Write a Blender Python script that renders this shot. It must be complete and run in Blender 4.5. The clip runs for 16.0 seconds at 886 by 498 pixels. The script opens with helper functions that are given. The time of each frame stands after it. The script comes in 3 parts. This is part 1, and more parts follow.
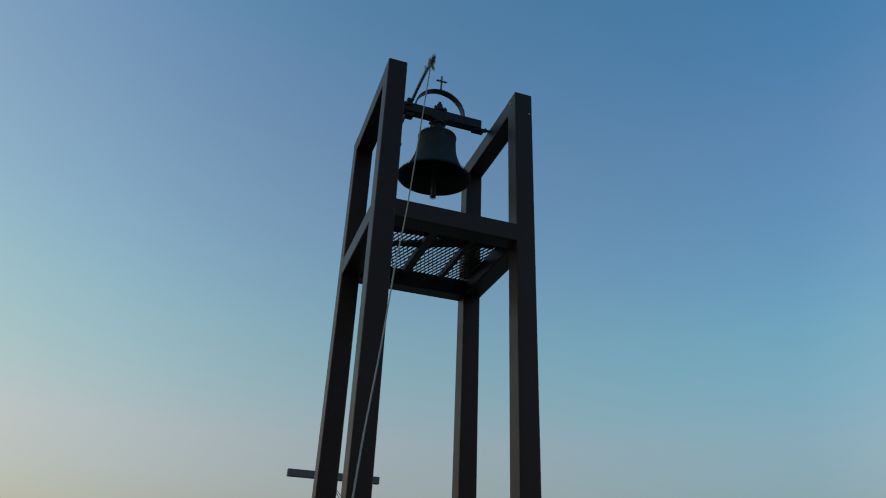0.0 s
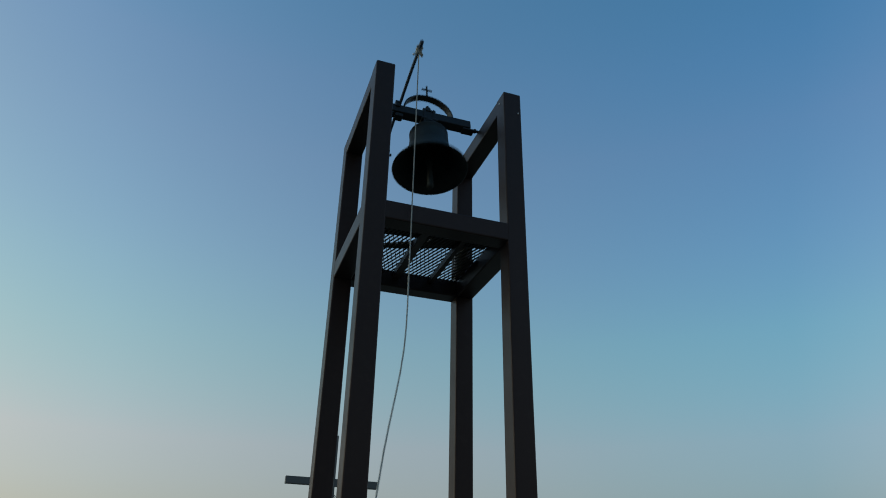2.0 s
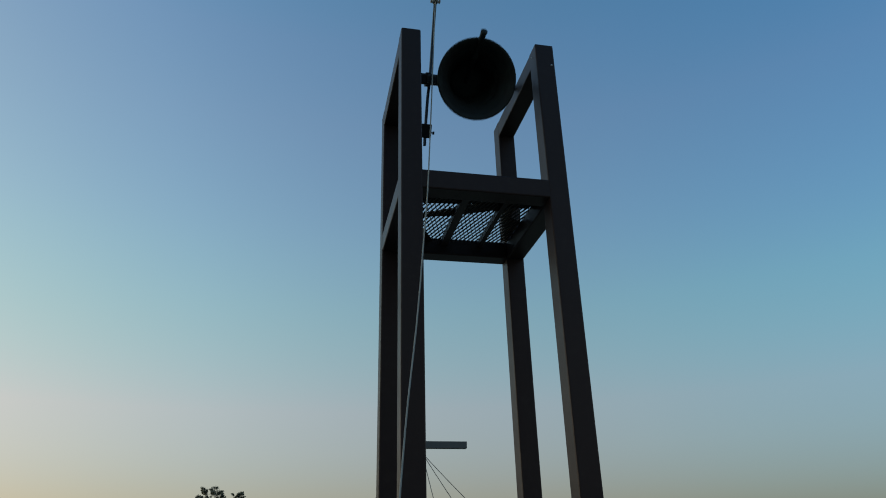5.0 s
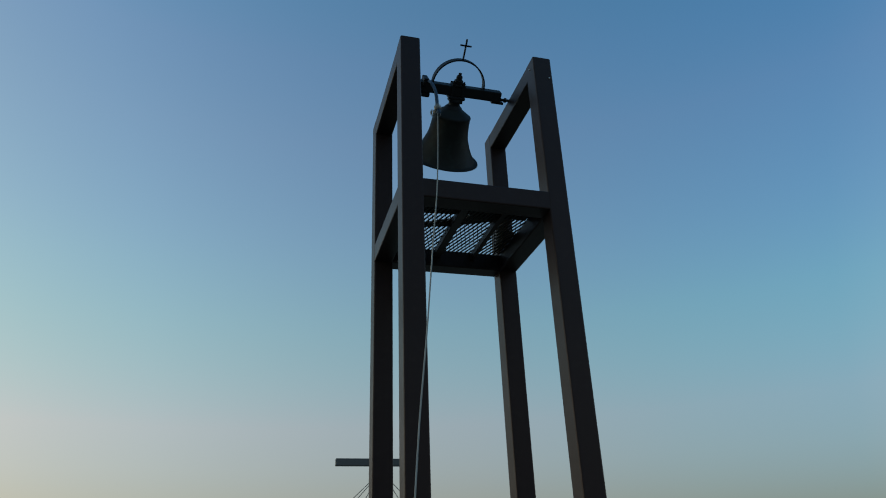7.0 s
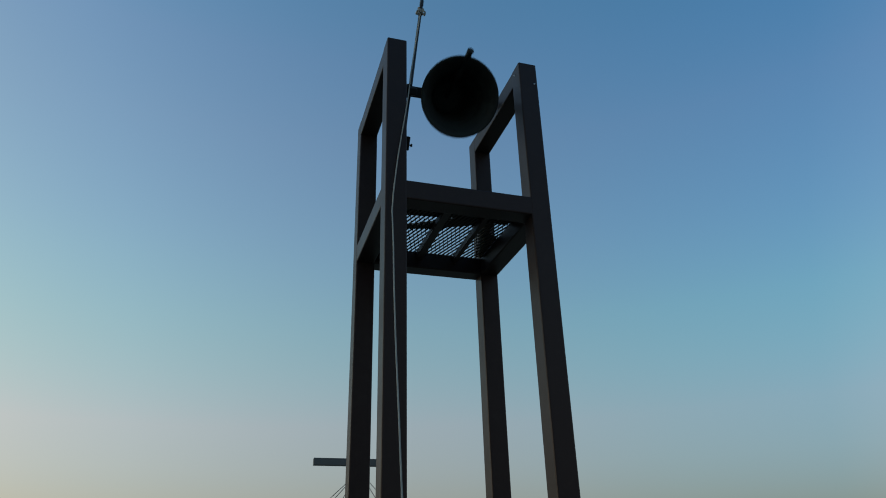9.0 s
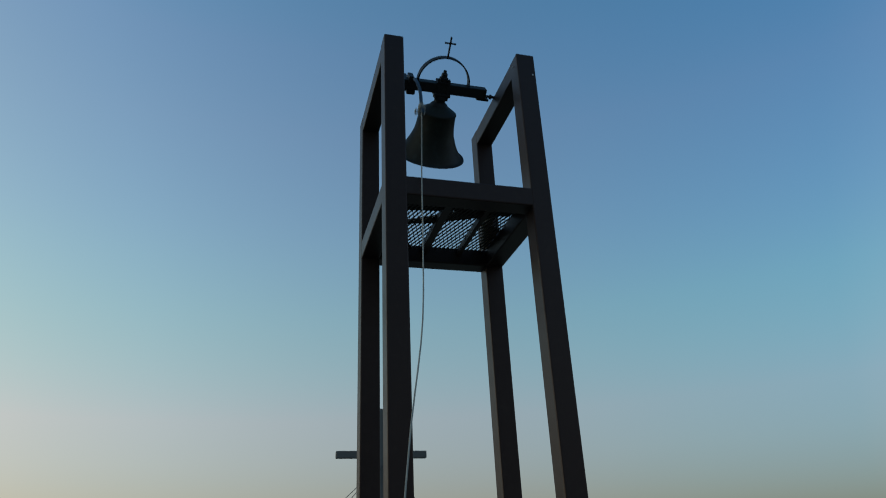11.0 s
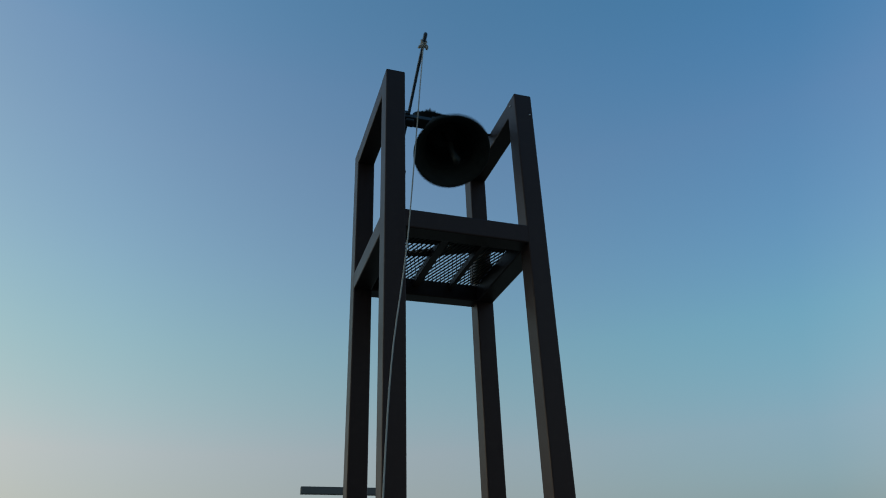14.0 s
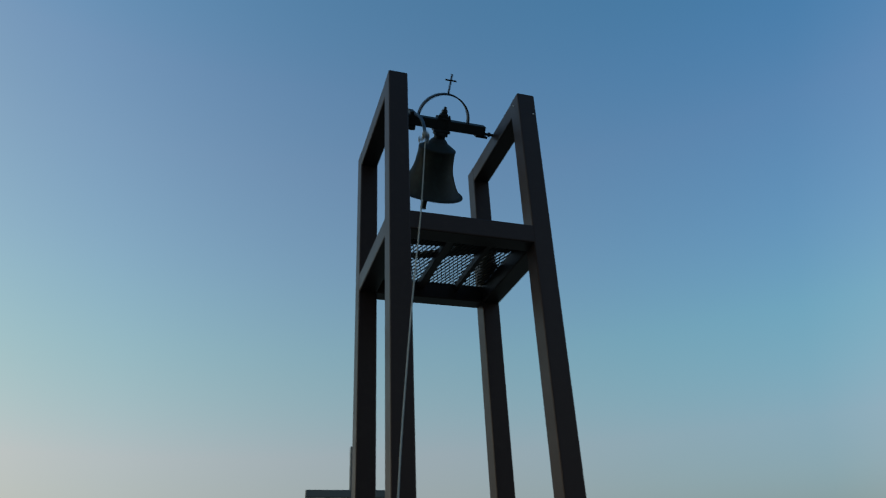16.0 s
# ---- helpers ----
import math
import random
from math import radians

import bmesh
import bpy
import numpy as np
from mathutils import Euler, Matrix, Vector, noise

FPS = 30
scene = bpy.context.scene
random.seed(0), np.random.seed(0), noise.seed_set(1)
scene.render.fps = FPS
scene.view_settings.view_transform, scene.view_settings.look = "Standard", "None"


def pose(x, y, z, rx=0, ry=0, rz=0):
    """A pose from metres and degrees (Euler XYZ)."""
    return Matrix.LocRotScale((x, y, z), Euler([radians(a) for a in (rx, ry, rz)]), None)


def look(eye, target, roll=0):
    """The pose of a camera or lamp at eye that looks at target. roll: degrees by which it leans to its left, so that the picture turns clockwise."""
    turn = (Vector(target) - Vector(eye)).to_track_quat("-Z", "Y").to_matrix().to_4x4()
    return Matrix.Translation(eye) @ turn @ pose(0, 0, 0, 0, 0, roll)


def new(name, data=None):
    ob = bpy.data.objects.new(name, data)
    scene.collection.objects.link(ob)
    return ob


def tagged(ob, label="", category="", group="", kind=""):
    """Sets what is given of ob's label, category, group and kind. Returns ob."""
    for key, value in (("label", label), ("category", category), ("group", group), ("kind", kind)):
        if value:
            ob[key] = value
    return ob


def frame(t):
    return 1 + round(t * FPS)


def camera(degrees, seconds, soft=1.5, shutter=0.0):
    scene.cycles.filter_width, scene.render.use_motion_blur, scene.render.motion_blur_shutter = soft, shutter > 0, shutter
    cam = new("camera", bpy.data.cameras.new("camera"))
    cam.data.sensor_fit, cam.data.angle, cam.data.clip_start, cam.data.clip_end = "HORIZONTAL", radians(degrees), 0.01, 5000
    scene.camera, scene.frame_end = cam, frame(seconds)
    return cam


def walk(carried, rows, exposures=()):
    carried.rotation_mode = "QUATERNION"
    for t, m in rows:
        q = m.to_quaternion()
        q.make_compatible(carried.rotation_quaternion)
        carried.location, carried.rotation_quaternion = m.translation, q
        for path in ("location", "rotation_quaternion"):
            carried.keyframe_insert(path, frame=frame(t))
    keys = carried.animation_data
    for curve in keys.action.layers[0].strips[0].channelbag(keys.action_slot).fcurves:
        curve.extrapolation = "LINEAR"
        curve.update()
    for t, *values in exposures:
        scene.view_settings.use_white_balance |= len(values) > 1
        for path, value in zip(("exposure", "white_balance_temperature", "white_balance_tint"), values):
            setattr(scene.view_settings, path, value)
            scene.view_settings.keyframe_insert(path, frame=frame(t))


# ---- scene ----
# A steel bell frame about 5.4 m high, seen from below by a hand-held camera at dusk.
# x runs along the front of the frame, y away from the camera, z up; the front-left post's outer corner stands at x = 0, y = 0.
cam = camera(65.88, 16.0, soft=1.0, shutter=0.3)
ROWS = [
    (0.0, -0.810, -4.068, 1.595, -19.25, 27.42, -2.26),
    (0.2, -0.807, -4.068, 1.588, -18.53, 27.74, -2.43),
    (0.5, -0.803, -4.069, 1.576, -18.74, 27.53, -1.92),
    (0.7, -0.797, -4.057, 1.585, -18.99, 27.65, -1.80),
    (1.0, -0.795, -4.048, 1.594, -19.42, 28.16, -1.29),
    (1.2, -0.790, -4.046, 1.592, -18.91, 27.93, -1.58),
    (1.5, -0.784, -4.043, 1.589, -18.66, 27.39, -0.79),
    (1.7, -0.782, -4.046, 1.588, -18.97, 27.34, -1.03),
    (2.0, -0.785, -4.059, 1.583, -19.15, 27.70, -1.01),
    (2.2, -0.758, -4.081, 1.594, -18.95, 27.91, -1.22),
    (2.5, -0.720, -4.118, 1.610, -17.57, 27.96, -0.27),
    (2.7, -0.692, -4.139, 1.621, -15.60, 26.82, -0.35),
    (3.0, -0.654, -4.178, 1.634, -14.07, 26.26, -0.15),
    (3.2, -0.627, -4.181, 1.636, -12.83, 25.46, 0.71),
    (3.5, -0.585, -4.186, 1.640, -11.91, 24.35, 2.91),
    (3.7, -0.585, -4.178, 1.632, -8.85, 24.57, 0.32),
    (4.0, -0.587, -4.167, 1.620, -11.64, 24.75, 0.56),
    (4.2, -0.584, -4.146, 1.620, -11.11, 24.86, 0.11),
    (4.5, -0.583, -4.120, 1.618, -10.97, 24.90, 0.82),
    (4.7, -0.579, -4.114, 1.623, -11.18, 24.53, 1.01),
    (6.8, -0.844, -3.944, 1.630, -14.21, 24.83, 2.56),
    (7.0, -0.845, -3.945, 1.630, -14.91, 25.75, 1.95),
    (7.2, -0.853, -3.955, 1.628, -15.45, 25.36, 1.67),
    (7.5, -0.869, -3.974, 1.623, -14.66, 25.42, 1.19),
    (7.7, -0.875, -3.980, 1.620, -14.43, 25.38, 0.83),
    (8.0, -0.889, -3.996, 1.614, -14.20, 25.36, 0.82),
    (8.2, -0.876, -3.985, 1.619, -14.68, 25.08, 1.42),
    (8.5, -0.858, -3.972, 1.626, -15.53, 24.52, 1.82),
    (8.7, -0.852, -3.969, 1.630, -16.79, 25.63, 1.33),
    (10.8, -0.761, -4.040, 1.629, -14.89, 25.96, 2.26),
    (11.0, -0.759, -4.040, 1.630, -14.76, 25.10, 2.45),
    (11.3, -0.758, -4.041, 1.643, -15.23, 24.01, 2.56),
    (11.5, -0.754, -4.038, 1.654, -16.38, 25.16, 3.17),
    (11.7, -0.769, -4.024, 1.641, -16.35, 26.38, 1.78),
    (12.0, -0.787, -3.999, 1.623, -15.04, 26.54, 2.75),
    (12.2, -0.803, -4.048, 1.629, -14.75, 26.96, 2.35),
    (12.5, -0.823, -4.116, 1.641, -13.94, 26.79, 2.90),
    (12.7, -0.829, -4.111, 1.634, -14.39, 27.43, 1.79),
    (13.0, -0.839, -4.105, 1.622, -14.69, 27.17, 1.29),
    (13.2, -0.853, -4.097, 1.622, -15.19, 27.58, 1.48),
    (13.5, -0.875, -4.086, 1.621, -16.02, 27.67, 1.60),
    (13.7, -0.893, -4.056, 1.620, -16.93, 27.67, 1.34),
    (14.0, -0.921, -4.011, 1.619, -17.62, 27.90, 1.67),
    (14.2, -0.935, -4.007, 1.618, -17.95, 28.85, 2.05),
    (14.5, -0.957, -4.002, 1.615, -16.56, 28.84, 2.88),
    (14.7, -0.966, -4.011, 1.620, -16.56, 28.52, 2.10),
    (15.0, -0.986, -4.031, 1.624, -17.00, 27.35, 1.26),
    (15.2, -0.979, -4.018, 1.624, -18.98, 27.24, 1.99),
    (15.5, -0.967, -3.997, 1.625, -19.09, 26.98, 2.89),
    (15.7, -0.958, -3.991, 1.627, -19.20, 26.69, 2.59),
    (16.0, -0.943, -3.980, 1.631, -17.15, 28.03, 2.33),
]
walk(cam, [(t, pose(x, y, z, 90 + pitch, roll, yaw)) for t, x, y, z, yaw, pitch, roll in ROWS])

# ---- light: clear dusk sky, the sun low on the left ----
SUN_AZ, SUN_EL = 69.0, 11.0      # degrees left of the +y axis, degrees above the horizon
world = bpy.data.worlds.new("dusk_sky")
scene.world = world
world.use_nodes = True
wn, wl = world.node_tree.nodes, world.node_tree.links
sky = wn.new("ShaderNodeTexSky")
sky.sky_type, sky.sun_disc = "NISHITA", False
sky.sun_elevation, sky.sun_rotation = radians(SUN_EL), radians(-SUN_AZ)
sky.air_density, sky.dust_density, sky.ozone_density = 1.0, 1.0, 3.0
# haze: the air is greyer and warmer towards the horizon, and paler on the sun's side
where, up = wn.new("ShaderNodeTexCoord"), wn.new("ShaderNodeSeparateXYZ")
tint, blend = wn.new("ShaderNodeMix"), wn.new("ShaderNodeMix")
HAZE_Z = (0.0, 0.14, 0.30, 0.44, 0.60, 0.75)
HAZE_AWAY = ((0.31, 0.25, 0.30), (0.80, 0.60, 0.53), (1.35, 1.02, 0.765), (1.43, 1.05, 0.915), (0.84, 1.10, 0.97), (0.66, 1.08, 1.06))
HAZE_SUNWARD = ((0.39, 0.33, 0.28), (0.755, 0.61, 0.475), (1.46, 0.965, 0.60), (2.13, 1.015, 0.745), (1.09, 1.05, 0.79), (0.75, 1.07, 0.87))
blend.data_type = "RGBA"
for socket, colours in (("A", HAZE_AWAY), ("B", HAZE_SUNWARD)):
    haze = wn.new("ShaderNodeValToRGB")
    haze.color_ramp.interpolation = "B_SPLINE"
    first, last = haze.color_ramp.elements
    first.position, first.color = HAZE_Z[0], (*colours[0], 1)
    last.position, last.color = HAZE_Z[-1], (*colours[-1], 1)
    for place, colour in zip(HAZE_Z[1:-1], colours[1:-1]):
        haze.color_ramp.elements.new(place).color = (*colour, 1)
    wl.new(up.outputs["Z"], haze.inputs[0])
    wl.new(haze.outputs[0], blend.inputs[socket])
toward, share = wn.new("ShaderNodeVectorMath"), wn.new("ShaderNodeMapRange")
toward.operation = "DOT_PRODUCT"
toward.inputs[1].default_value = (-math.sin(radians(SUN_AZ)), math.cos(radians(SUN_AZ)), 0)
share.inputs["From Min"].default_value, share.inputs["From Max"].default_value = -0.40, 0.70
wl.new(where.outputs["Generated"], toward.inputs[0])
wl.new(toward.outputs["Value"], share.inputs["Value"])
wl.new(share.outputs[0], blend.inputs["Factor"])
# round the sun itself the haze is whiter
white, near = wn.new("ShaderNodeMix"), wn.new("ShaderNodeMapRange")
white.data_type, white.blend_type = "RGBA", "MULTIPLY"
white.inputs["B"].default_value = (0.60, 0.90, 1.20, 1)
near.inputs["From Min"].default_value, near.inputs["From Max"].default_value = 0.70, 0.90
wl.new(toward.outputs["Value"], near.inputs["Value"])
wl.new(near.outputs[0], white.inputs["Factor"])
wl.new(blend.outputs["Result"], white.inputs["A"])
tint.data_type, tint.blend_type, tint.inputs["Factor"].default_value = "RGBA", "MULTIPLY", 1.0
wl.new(where.outputs["Generated"], up.inputs[0])
wl.new(sky.outputs[0], tint.inputs["A"])
wl.new(white.outputs["Result"], tint.inputs["B"])
# the clear air is a little bluer and darker away from the sun
spread, breadth, clear = wn.new("ShaderNodeMapRange"), wn.new("ShaderNodeValToRGB"), wn.new("ShaderNodeMix")
spread.inputs["From Min"].default_value, spread.inputs["From Max"].default_value = -1.0, 1.0
wl.new(toward.outputs["Value"], spread.inputs["Value"])
wl.new(spread.outputs[0], breadth.inputs[0])
AIR = ((-0.90, (1.00, 0.95, 0.92)), (-0.60, (0.95, 0.96, 0.95)), (-0.42, (0.78, 0.93, 0.945)), (-0.25, (0.90, 1.0, 1.0)), (-0.12, (1.00, 1.035, 1.03)), (0.05, (1.08, 1.04, 1.035)), (0.30, (1.10, 1.03, 1.035)), (0.47, (1.10, 1.025, 1.035)), (0.60, (1.08, 0.985, 0.985)), (0.72, (1.03, 0.93, 0.94)), (0.85, (0.94, 0.91, 0.91)))
first, last = breadth.color_ramp.elements
first.position, first.color = (AIR[0][0] + 1.0) / 2.0, (*AIR[0][1], 1)
last.position, last.color = (AIR[-1][0] + 1.0) / 2.0, (*AIR[-1][1], 1)
for place, colour in AIR[1:-1]:
    breadth.color_ramp.elements.new((place + 1.0) / 2.0).color = (*colour, 1)
clear.data_type, clear.blend_type, clear.inputs["Factor"].default_value = "RGBA", "MULTIPLY", 1.0
wl.new(tint.outputs["Result"], clear.inputs["A"])
wl.new(breadth.outputs[0], clear.inputs["B"])
wl.new(clear.outputs["Result"], wn["Background"].inputs[0])
wn["Background"].inputs[1].default_value = 0.15
sun = new("sun", bpy.data.lights.new("sun", "SUN"))
sun.data.energy, sun.data.angle, sun.data.color = 0.03, radians(20), (1.0, 0.95, 0.90)
sun.matrix_world = look((0, 0, 30), (30 * math.sin(radians(SUN_AZ)), -30 * math.cos(radians(SUN_AZ)), 30 - 30 * math.tan(radians(SUN_EL + 3))))
scene.view_settings.exposure = 0.7


# ---- materials ----
def material(name, dark, light, rough=0.6, metal=0.0, scale=18.0, fine=140.0, bump=0.15, stain=None, amount=0.4, vary=0.0, gloss=0.5, sheen=(1, 1, 1), thin=0.0):
    """Paint, metal or bark: two colours mixed by noise at two scales, with stains and a fine relief."""
    m = bpy.data.materials.new(name)
    m.use_nodes = True
    n, l = m.node_tree.nodes, m.node_tree.links
    b = n["Principled BSDF"]
    where = n.new("ShaderNodeTexCoord")
    big, small = n.new("ShaderNodeTexNoise"), n.new("ShaderNodeTexNoise")
    big.inputs["Scale"].default_value, big.inputs["Detail"].default_value = scale / 6, 6
    small.inputs["Scale"].default_value, small.inputs["Detail"].default_value = fine, 4
    for tex in (big, small):
        l.new(where.outputs["Object"], tex.inputs["Vector"])
    mix = n.new("ShaderNodeMix")
    mix.data_type = "RGBA"
    mix.inputs["A"].default_value, mix.inputs["B"].default_value = (*dark, 1), (*light, 1)
    add = n.new("ShaderNodeMath")
    add.operation = "MULTIPLY_ADD"
    add.inputs[1].default_value, add.inputs[2].default_value = 0.5, 0.0
    l.new(small.outputs["Fac"], add.inputs[0])
    half = n.new("ShaderNodeMath")
    half.operation = "MULTIPLY_ADD"
    half.inputs[1].default_value = 0.6
    l.new(big.outputs["Fac"], half.inputs[0])
    l.new(add.outputs[0], half.inputs[2])
    l.new(half.outputs[0], mix.inputs["Factor"])
    colour = mix.outputs["Result"]
    if stain:
        patch, ramp, over = n.new("ShaderNodeTexNoise"), n.new("ShaderNodeValToRGB"), n.new("ShaderNodeMix")
        patch.inputs["Scale"].default_value, patch.inputs["Detail"].default_value = scale, 8
        l.new(where.outputs["Object"], patch.inputs["Vector"])
        ramp.color_ramp.elements[0].position, ramp.color_ramp.elements[1].position = 0.52, 0.68
        over.data_type = "RGBA"
        over.inputs["B"].default_value = (*stain, 1)
        gain = n.new("ShaderNodeMath")
        gain.operation = "MULTIPLY"
        gain.inputs[1].default_value = amount
        l.new(patch.outputs["Fac"], ramp.inputs[0])
        l.new(ramp.outputs[0], gain.inputs[0])
        l.new(gain.outputs[0], over.inputs["Factor"])
        l.new(colour, over.inputs["A"])
        colour = over.outputs["Result"]
    if vary:
        info, hsv = n.new("ShaderNodeNewGeometry"), n.new("ShaderNodeHueSaturation")
        rng = n.new("ShaderNodeMapRange")
        rng.inputs["To Min"].default_value, rng.inputs["To Max"].default_value = 1 - vary, 1 + vary
        l.new(info.outputs["Random Per Island"], rng.inputs["Value"])
        l.new(rng.outputs[0], hsv.inputs["Value"])
        l.new(colour, hsv.inputs["Color"])
        colour = hsv.outputs[0]
    l.new(colour, b.inputs["Base Color"])
    b.inputs["Metallic"].default_value = metal
    b.inputs["Specular IOR Level"].default_value = gloss
    b.inputs["Specular Tint"].default_value = (*sheen, 1)
    rr = n.new("ShaderNodeMapRange")
    rr.inputs["To Min"].default_value, rr.inputs["To Max"].default_value = rough - 0.12, min(1, rough + 0.12)
    l.new(big.outputs["Fac"], rr.inputs["Value"])
    l.new(rr.outputs[0], b.inputs["Roughness"])
    bp = n.new("ShaderNodeBump")
    bp.inputs["Strength"].default_value, bp.inputs["Distance"].default_value = bump, 0.004
    l.new(small.outputs["Fac"], bp.inputs["Height"])
    l.new(bp.outputs[0], b.inputs["Normal"])
    if thin:        # a leaf lets some light through
        glow, both = n.new("ShaderNodeBsdfTranslucent"), n.new("ShaderNodeMixShader")
        both.inputs[0].default_value = thin
        l.new(colour, glow.inputs["Color"])
        l.new(b.outputs[0], both.inputs[1])
        l.new(glow.outputs[0], both.inputs[2])
        l.new(both.outputs[0], n["Material Output"].inputs["Surface"])
    return m


STEEL = material("brown_painted_steel", (0.0135, 0.0085, 0.0082), (0.0240, 0.0150, 0.0140), 0.44, 0.0, 16, 160, 0.12, (0.030, 0.021, 0.018), 0.3, gloss=0.28, sheen=(1.0, 0.70, 0.62))
MESH = material("dark_expanded_metal", (0.020, 0.018, 0.018), (0.045, 0.038, 0.034), 0.65, 0.3, 30, 200, 0.2)
RUST = material("brown_rusty_sheet", (0.055, 0.038, 0.030), (0.120, 0.075, 0.052), 0.85, 0.0, 24, 160, 0.3, (0.04, 0.03, 0.027), 0.5)
BRONZE = material("dark_weathered_bronze", (0.0085, 0.0100, 0.0100), (0.0175, 0.0198, 0.0188), 0.6, 0.0, 14, 120, 0.2, (0.020, 0.033, 0.031), 0.45, gloss=0.25)
IRON = material("black_painted_iron", (0.007, 0.008, 0.010), (0.016, 0.018, 0.022), 0.55, 0.0, 25, 180, 0.25, (0.026, 0.019, 0.016), 0.3, gloss=0.22)
LEVER = material("blue_grey_painted_rod", (0.022, 0.040, 0.068), (0.042, 0.072, 0.115), 0.55, 0.0, 30, 150, 0.2, (0.05, 0.03, 0.022), 0.3, gloss=0.3)
ROPE = material("pale_twisted_rope", (0.245, 0.228, 0.205), (0.44, 0.415, 0.375), 0.9, 0.0, 40, 220, 0.6, gloss=0.2)
BOLT = material("bright_zinc_bolt", (0.45, 0.45, 0.46), (0.65, 0.65, 0.66), 0.4, 0.6, 60, 300, 0.1)
GREY_STEEL = material("dark_grey_cross_steel", (0.066, 0.062, 0.058), (0.105, 0.098, 0.092), 0.6, 0.0, 4, 30, 0.1, (0.10, 0.07, 0.05), 0.2)
CABLE = material("black_cable", (0.015, 0.015, 0.016), (0.035, 0.035, 0.036), 0.6, 0.0, 10, 60, 0.1)
BARK = material("brown_bark", (0.06, 0.042, 0.03), (0.13, 0.10, 0.075), 0.9, 0.0, 12, 60, 0.8)
# the far trees' leaves: olive, paled in the colour itself for the distance haze
LEAF = material("olive_leaf_with_haze", (0.17, 0.148, 0.095), (0.26, 0.230, 0.150), 0.7, 0.0, 6, 40, 0.2, vary=0.4, thin=0.45)
GREEN_LEAF = material("dark_green_leaf", (0.032, 0.050, 0.030), (0.070, 0.095, 0.052), 0.55, 0.0, 6, 40, 0.2, vary=0.45, thin=0.2)
EARTH = material("dry_grass_and_earth", (0.17, 0.142, 0.097), (0.29, 0.245, 0.178), 0.95, 0.0, 0.6, 9, 0.8, (0.15, 0.16, 0.075), 0.6)


# ---- helpers ----
def part(name, bm, mat, parent=None, label="", smooth=False):
    """One bmesh as one mesh object, under a thing or a part."""
    data = bpy.data.meshes.new(name)
    bmesh.ops.recalc_face_normals(bm, faces=bm.faces)
    bm.to_mesh(data)
    bm.free()
    data.materials.append(mat)
    if smooth:
        data.polygons.foreach_set("use_smooth", [True] * len(data.polygons))
    ob = new(name, data)
    if parent:
        ob.parent = parent
    if label:
        tagged(ob, label)
    return ob


def add_box(bm, lo, hi, bevel=0.006, turn=None):
    """A box between two corners, its edges rounded a little."""
    made = bmesh.ops.create_cube(bm, size=1.0)["verts"]
    size, mid = Vector(hi) - Vector(lo), (Vector(hi) + Vector(lo)) / 2
    for v in made:
        v.co = Vector((v.co.x * size.x, v.co.y * size.y, v.co.z * size.z))
        v.co = (turn @ v.co if turn else v.co) + mid
    if bevel:
        edges = list({e for v in made for e in v.link_edges})
        bmesh.ops.bevel(bm, geom=edges, offset=bevel, segments=2, profile=0.5, affect="EDGES")
    return bm


def box(lo, hi, bevel=0.006, turn=None):
    return add_box(bmesh.new(), lo, hi, bevel, turn)


def prism(corners, low, high):
    """A flat plate with the given outline, between two heights."""
    bm = bmesh.new()
    a, b = ([bm.verts.new((x, y, z)) for x, y in corners] for z in (low, high))
    bm.faces.new(a[::-1]), bm.faces.new(b)
    for k in range(len(a)):
        j = (k + 1) % len(a)
        bm.faces.new((a[k], a[j], b[j], b[k]))
    return bm


def add_tube(bm, points, radii, sides=10):
    """A round bar along points, with capped ends."""
    points = [Vector(p) for p in points]
    if not hasattr(radii, "__len__"):
        radii = [radii] * len(points)
    rings, side = [], None
    for i, p in enumerate(points):
        along = (points[min(i + 1, len(points) - 1)] - points[max(i - 1, 0)]).normalized()
        if side is None:
            side = along.orthogonal().normalized()
        side = (side - along * side.dot(along)).normalized()
        up = along.cross(side)
        rings.append([bm.verts.new(p + radii[i] * (math.cos(a) * side + math.sin(a) * up)) for a in (2 * math.pi * k / sides for k in range(sides))])
    for a, b in zip(rings, rings[1:]):
        for k in range(sides):
            bm.faces.new((a[k], a[(k + 1) % sides], b[(k + 1) % sides], b[k]))
    bm.faces.new(rings[0][::-1])
    bm.faces.new(rings[-1])
    return bm


def tube(points, radii, sides=10):
    return add_tube(bmesh.new(), points, radii, sides)


def lathe(profile, sides=64):
    """A body turned round the z axis from (radius, height) pairs."""
    bm, rings = bmesh.new(), []
    for r, z in profile:
        if r < 1e-5:
            rings.append([bm.verts.new((0, 0, z))])
        else:
            rings.append([bm.verts.new((r * math.cos(2 * math.pi * k / sides), r * math.sin(2 * math.pi * k / sides), z)) for k in range(sides)])
    for a, b in zip(rings, rings[1:]):
        for k in range(sides):
            j = (k + 1) % sides
            if len(a) == 1 and len(b) > 1:
                bm.faces.new((a[0], b[k], b[j]))
            elif len(b) == 1 and len(a) > 1:
                bm.faces.new((a[k], b[0], a[j]))
            elif len(a) > 1:
                bm.faces.new((a[k], a[j], b[j], b[k]))
    return bm


def smooth_path(points, steps=6):
    """Points along a soft curve through the given points."""
    p = [Vector(q) for q in points]
    p = [2 * p[0] - p[1]] + p + [2 * p[-1] - p[-2]]
    out = []
    for a, b, c, d in zip(p, p[1:], p[2:], p[3:]):
        for k in range(steps):
            u = k / steps
            out.append(0.5 * (2 * b + (c - a) * u + (2 * a - 5 * b + 4 * c - d) * u * u + (3 * b - a - 3 * c + d) * u ** 3))
    out.append(p[-2])
    return out


